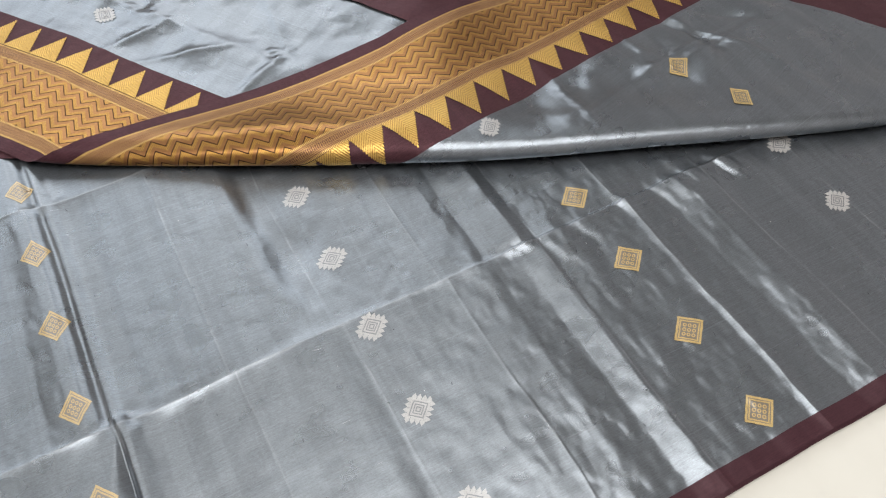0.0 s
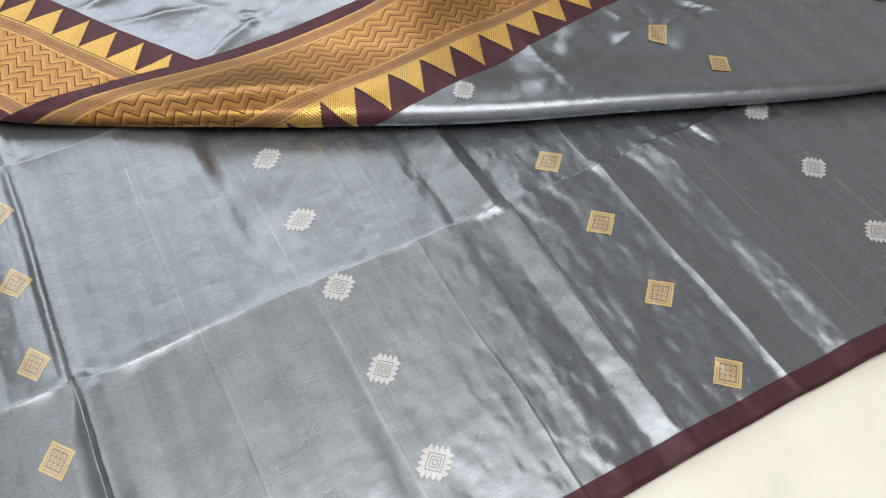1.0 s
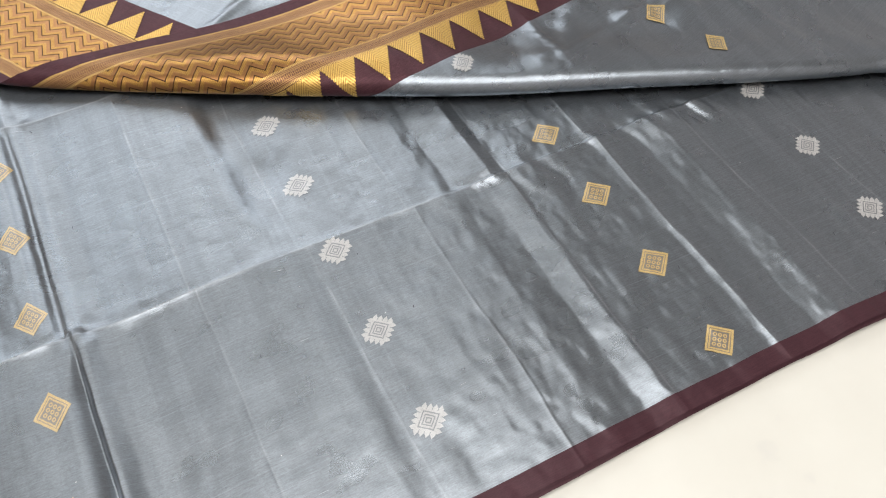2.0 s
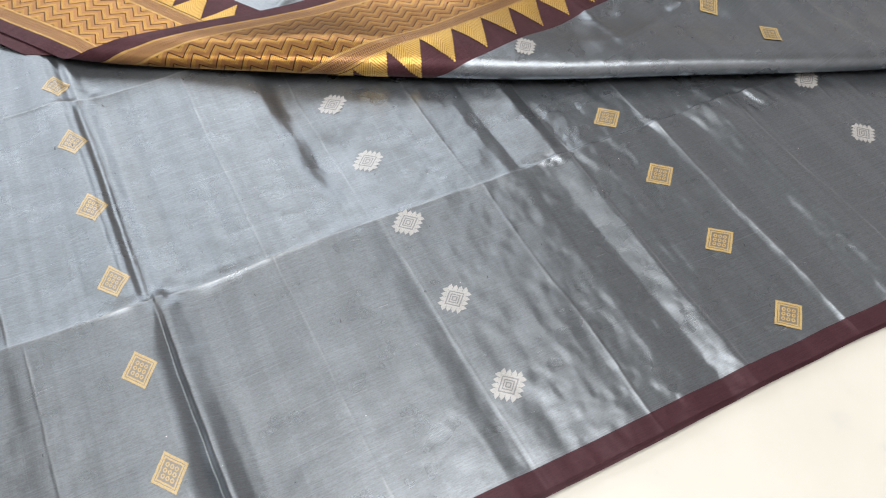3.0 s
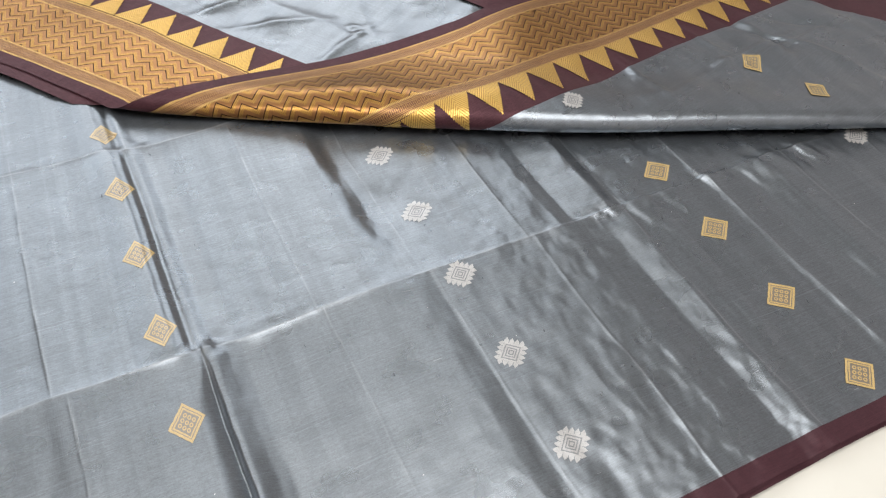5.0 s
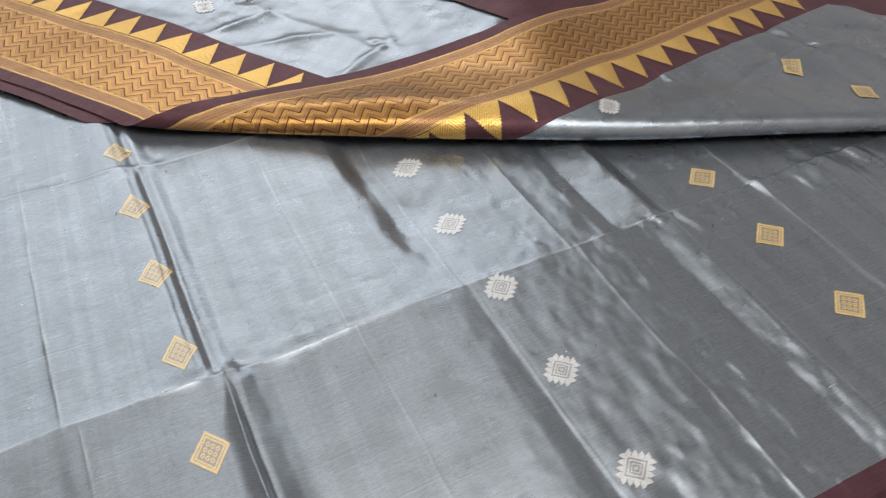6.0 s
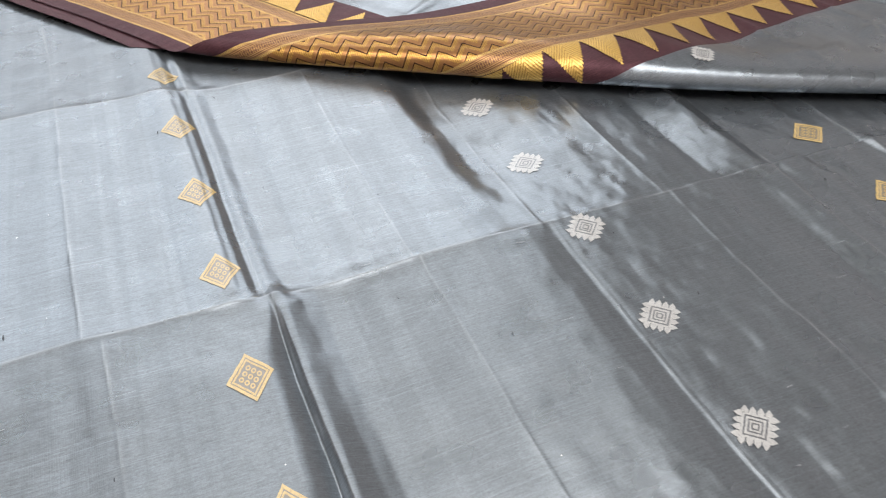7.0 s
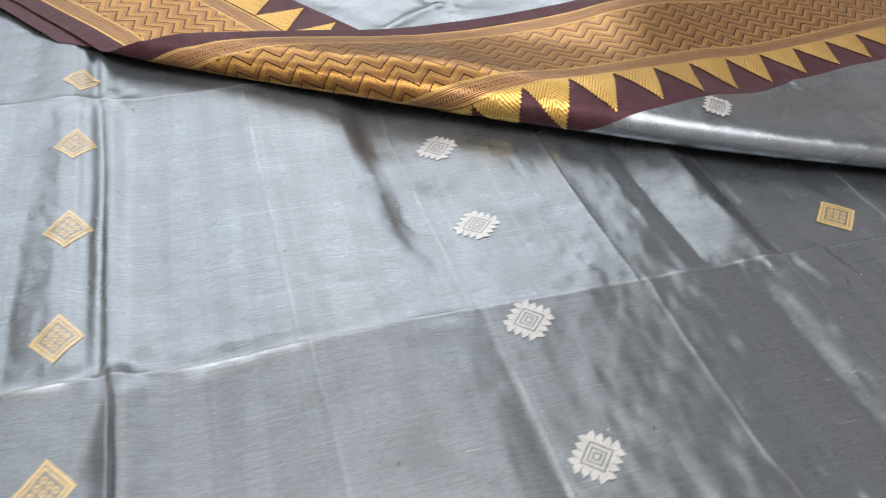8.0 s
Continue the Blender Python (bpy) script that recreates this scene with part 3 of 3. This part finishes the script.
# centre (l, w), direction, height, width and length of the creases in the turned-back end
FLAP_CREASES = (
    (-0.10, 0.250, 0.0, 0.0026, 0.024, 0.22), (0.62, 0.232, 0.0, 0.0010, 0.004, 0.16), (0.517, 0.20, 1.57, 0.0016, 0.004, 0.05), (0.630, 0.20, 1.40, 0.0013, 0.004, 0.06),
    (0.700, 0.21, 1.15, -0.0030, 0.010, 0.05), (0.730, 0.275, 1.25, 0.0018, 0.005, 0.08), (0.590, 0.29, 0.35, 0.0012, 0.006, 0.10),
    (0.125, 0.225, 1.40, 0.0016, 0.005, 0.05), (0.10, 0.30, -0.75, 0.0014, 0.006, 0.08), (0.03, 0.215, 0.70, 0.0018, 0.007, 0.05),
    (-0.04, 0.215, 1.1, 0.0016, 0.006, 0.04), (-0.10, 0.30, 0.30, 0.0012, 0.008, 0.12), (0.76, 0.22, 0.9, -0.0016, 0.008, 0.05),
)
# centres (l, w) of the puckers where pressed folds cross
PUCKERS = ((0.507, 0.236), (0.125, 0.262), (0.700, 0.246), (0.63, 0.232), (-0.06, 0.255))


def back_end(w):
    return 0.79 + 0.48 * (w - 0.15)


def flap_piece(name, w0, w1, material, parent, nw, label="", lo=-0.8):
    u = np.linspace(0, 1, 420)
    gu, gw = np.meshgrid(u, np.linspace(w0, w1, nw))
    gl = lo + gu * (back_end(gw) - lo)
    verts = flap_place(gl, gw).reshape(-1, 3)
    uv = np.stack([gl, gw], -1).reshape(-1, 2)
    ob = mesh_object(name, verts, grid_faces(nw, len(u)), material, parent, uvs=uv)
    return tagged(ob, label) if label else ob


flap = flap_piece("turned_back_end", GREY_W, 0.52, M_GREY_UV, saree, 140, "grey silk of the turned-back end")
zari_border = flap_piece("zari_border", BAND1_W, ZIG_W, M_ZIG, saree, 34, "gold brocade band with zigzag weave")
flap_piece("striped_band", PLUM_W, BAND1_W, M_BAND_LOW, zari_border, 10, "fine striped gold band")
flap_piece("striped_band", ZIG_W, BAND2_W, M_BAND_HIGH, zari_border, 10, "fine striped gold band")
flap_piece("selvage_strip", 0.0, PLUM_W, M_PLUM_UV, zari_border, 9, "plum selvage strip")
triangle_ground = flap_piece("triangle_ground", BAND2_W, GREY_W, M_PLUM_UV, zari_border, 20, "plum ground behind the gold triangles")


def loose_border(name, l0, l1, w0, w1, lift, label):
    """A further strip of plum border that shows behind the turned-back end."""
    gl, gw = np.meshgrid(np.linspace(0, 1, 60), np.linspace(w0, w1, 16))
    gl = l0(gw) + gl * (l1(gw) - l0(gw))
    verts = lift(gl, gw).reshape(-1, 3)
    return tagged(mesh_object(name, verts, grid_faces(16, 60), M_PLUM_UV, saree, uvs=np.stack([gl, gw], -1).reshape(-1, 2)), label)


loose_border("far_border", lambda w: 0 * w - 0.8, lambda w: 0 * w + 0.28, 0.375, 0.50, lambda l, w: flap_place(l, w, 0.0022), "plum far border")


def under_place(l, w):
    out = flap_place(l, w)
    out[..., 2] -= 0.0020 + 0.0008 * value_noise(l * 12, w * 0 + 0.5, 31)
    return out


loose_border("under_hem", lambda w: 0 * w - 0.8, lambda w: 1.865 * w - 0.028, -0.013, 0.010, under_place, "plum edge of the layer beneath")


def low_place(l, w):
    out = flap_place(l, w)
    out[..., 2] = out[..., 2] * 0.2 + 0.0055
    return out


loose_border("back_border", lambda w: back_end(w) - 0.03, lambda w: back_end(w) + 0.075, 0.0, 0.36, low_place, "plum border under the turned-back end")


def gold_triangle(l0):
    """A stepped gold triangle, its base on the striped band and its point away from the selvage."""
    rows = 14
    # each course is a small rectangle, so that the slanted sides run in steps
    quads, pts = [], []
    for k in range(rows):
        half = TRI / 2 * (1 - (k + 0.35) / rows)
        wa = BAND2_W + 0.0004 + (TIP_W - BAND2_W) * k / rows
        wb = wa + (TIP_W - BAND2_W) / rows
        i = len(pts)
        for wv in (wa, wb):
            for s in (-1, -0.5, 0, 0.5, 1):
                pts.append((l0 + s * half, wv))
        for j in range(4):
            quads.append((i + j, i + j + 1, i + j + 6, i + j + 5))
    arr = np.array(pts)
    place = flap_place(arr[:, 0], arr[:, 1], 0.0007)
    return mesh_object("gold_triangle", place, quads, M_TRI, zari_border, uvs=arr)


def triangle_material():
    n = Net("triangle_zari")
    sep = n.tree.nodes.new("ShaderNodeSeparateXYZ")
    n.put(sep.inputs[0], n.node("ShaderNodeTexCoord", 2))
    u, v = sep.outputs[0], sep.outputs[1]
    tri = n.math("PINGPONG", n.math("SUBTRACT", u, TRI_PHASE), TRI / 2)
    a = n.math("SINE", n.math("MULTIPLY", n.math("SUBTRACT", v, n.math("MULTIPLY", tri, 1.6)), 2 * math.pi / 0.0042))
    b = n.noise(n.scaled(1300, 260, 1, "UV"), 1.0, 2)
    k = n.ramp(n.math("ADD", n.math("MULTIPLY", a, 0.3), b), 0.1, 0.6)
    base = n.mix(k, (0.29, 0.155, 0.04, 1), (0.60, 0.385, 0.11, 1))
    return n.set(Base_Color=base, Metallic=0.85, Roughness=0.38, Normal=n.bump(k, 0.5, 0.0005))


TRI_PHASE = 0.308
M_TRI = triangle_material()
for k in range(-29, 14):
    l0 = TRI_PHASE + k * TRI
    if l0 < back_end(0.17) - 0.02:
        gold_triangle(l0)


def on_flap(l0, w0, turn):
    def place(u, v, side):
        c, k = math.cos(turn), math.sin(turn)
        return flap_place(l0 + c * u - k * v, w0 + k * u + c * v, 0.0008 * side)
    return place


for kind, l0, w0, size in (("silver", 0.42, 0.189, (0.0090, 0.0084)), ("gold", 0.645, 0.248, (0.0140, 0.0140)), ("gold", 0.67, 0.308, (0.0125, 0.0125)),
                           ("silver", -0.098, 0.225, (0.0110, 0.0100)), ("silver", -0.185, 0.225, (0.0110, 0.0100))):
    motif(kind, on_flap(l0, w0, 0.0), flap, size)


# ---- slubs and lint on the cloth ----
def slubs(name, count, seed, length, thick, colour, label, skew, spread=0.25):
    """Short thick threads and lint caught in the weave."""
    rnd = random.Random(seed)
    flat, faces = [], []
    for _ in range(count):
        x, y = rnd.uniform(-0.15, 0.75), rnd.uniform(-0.24, 0.28)
        a = rnd.gauss(skew, spread)
        half, t = length * rnd.uniform(0.3, 1.0) / 2, thick * rnd.uniform(0.6, 1.2) / 2
        i = len(flat)
        for k in range(4):
            u = -half + 2 * half * k / 3
            fat = t * (0.5 if k in (0, 3) else 1.0)
            for side in (-1, 1):
                flat.append((x + u * math.cos(a) - side * fat * math.sin(a), y + u * math.sin(a) + side * fat * math.cos(a)))
        for k in range(3):
            faces.append((i + 2 * k, i + 2 * k + 2, i + 2 * k + 3, i + 2 * k + 1))
    arr = np.array(flat)
    verts = np.column_stack([arr, cloth_height(arr[:, 0], arr[:, 1]) + 0.0006])
    mat = Net(name).set(Base_Color=colour, Roughness=0.8)
    return tagged(mesh_object(name, verts, faces, mat, body), label, kind="stuff")


slubs("dark_slubs", 46, 5, 0.0045, 0.0006, (0.05, 0.052, 0.06, 1), "dark slub threads", 1.45)
slubs("pale_slubs", 60, 6, 0.012, 0.00022, (0.42, 0.44, 0.46, 1), "pale slub threads", 0.0, 0.05)
slubs("lint", 26, 7, 0.0014, 0.0009, (0.7, 0.7, 0.7, 1), "white specks of lint", 0.4)
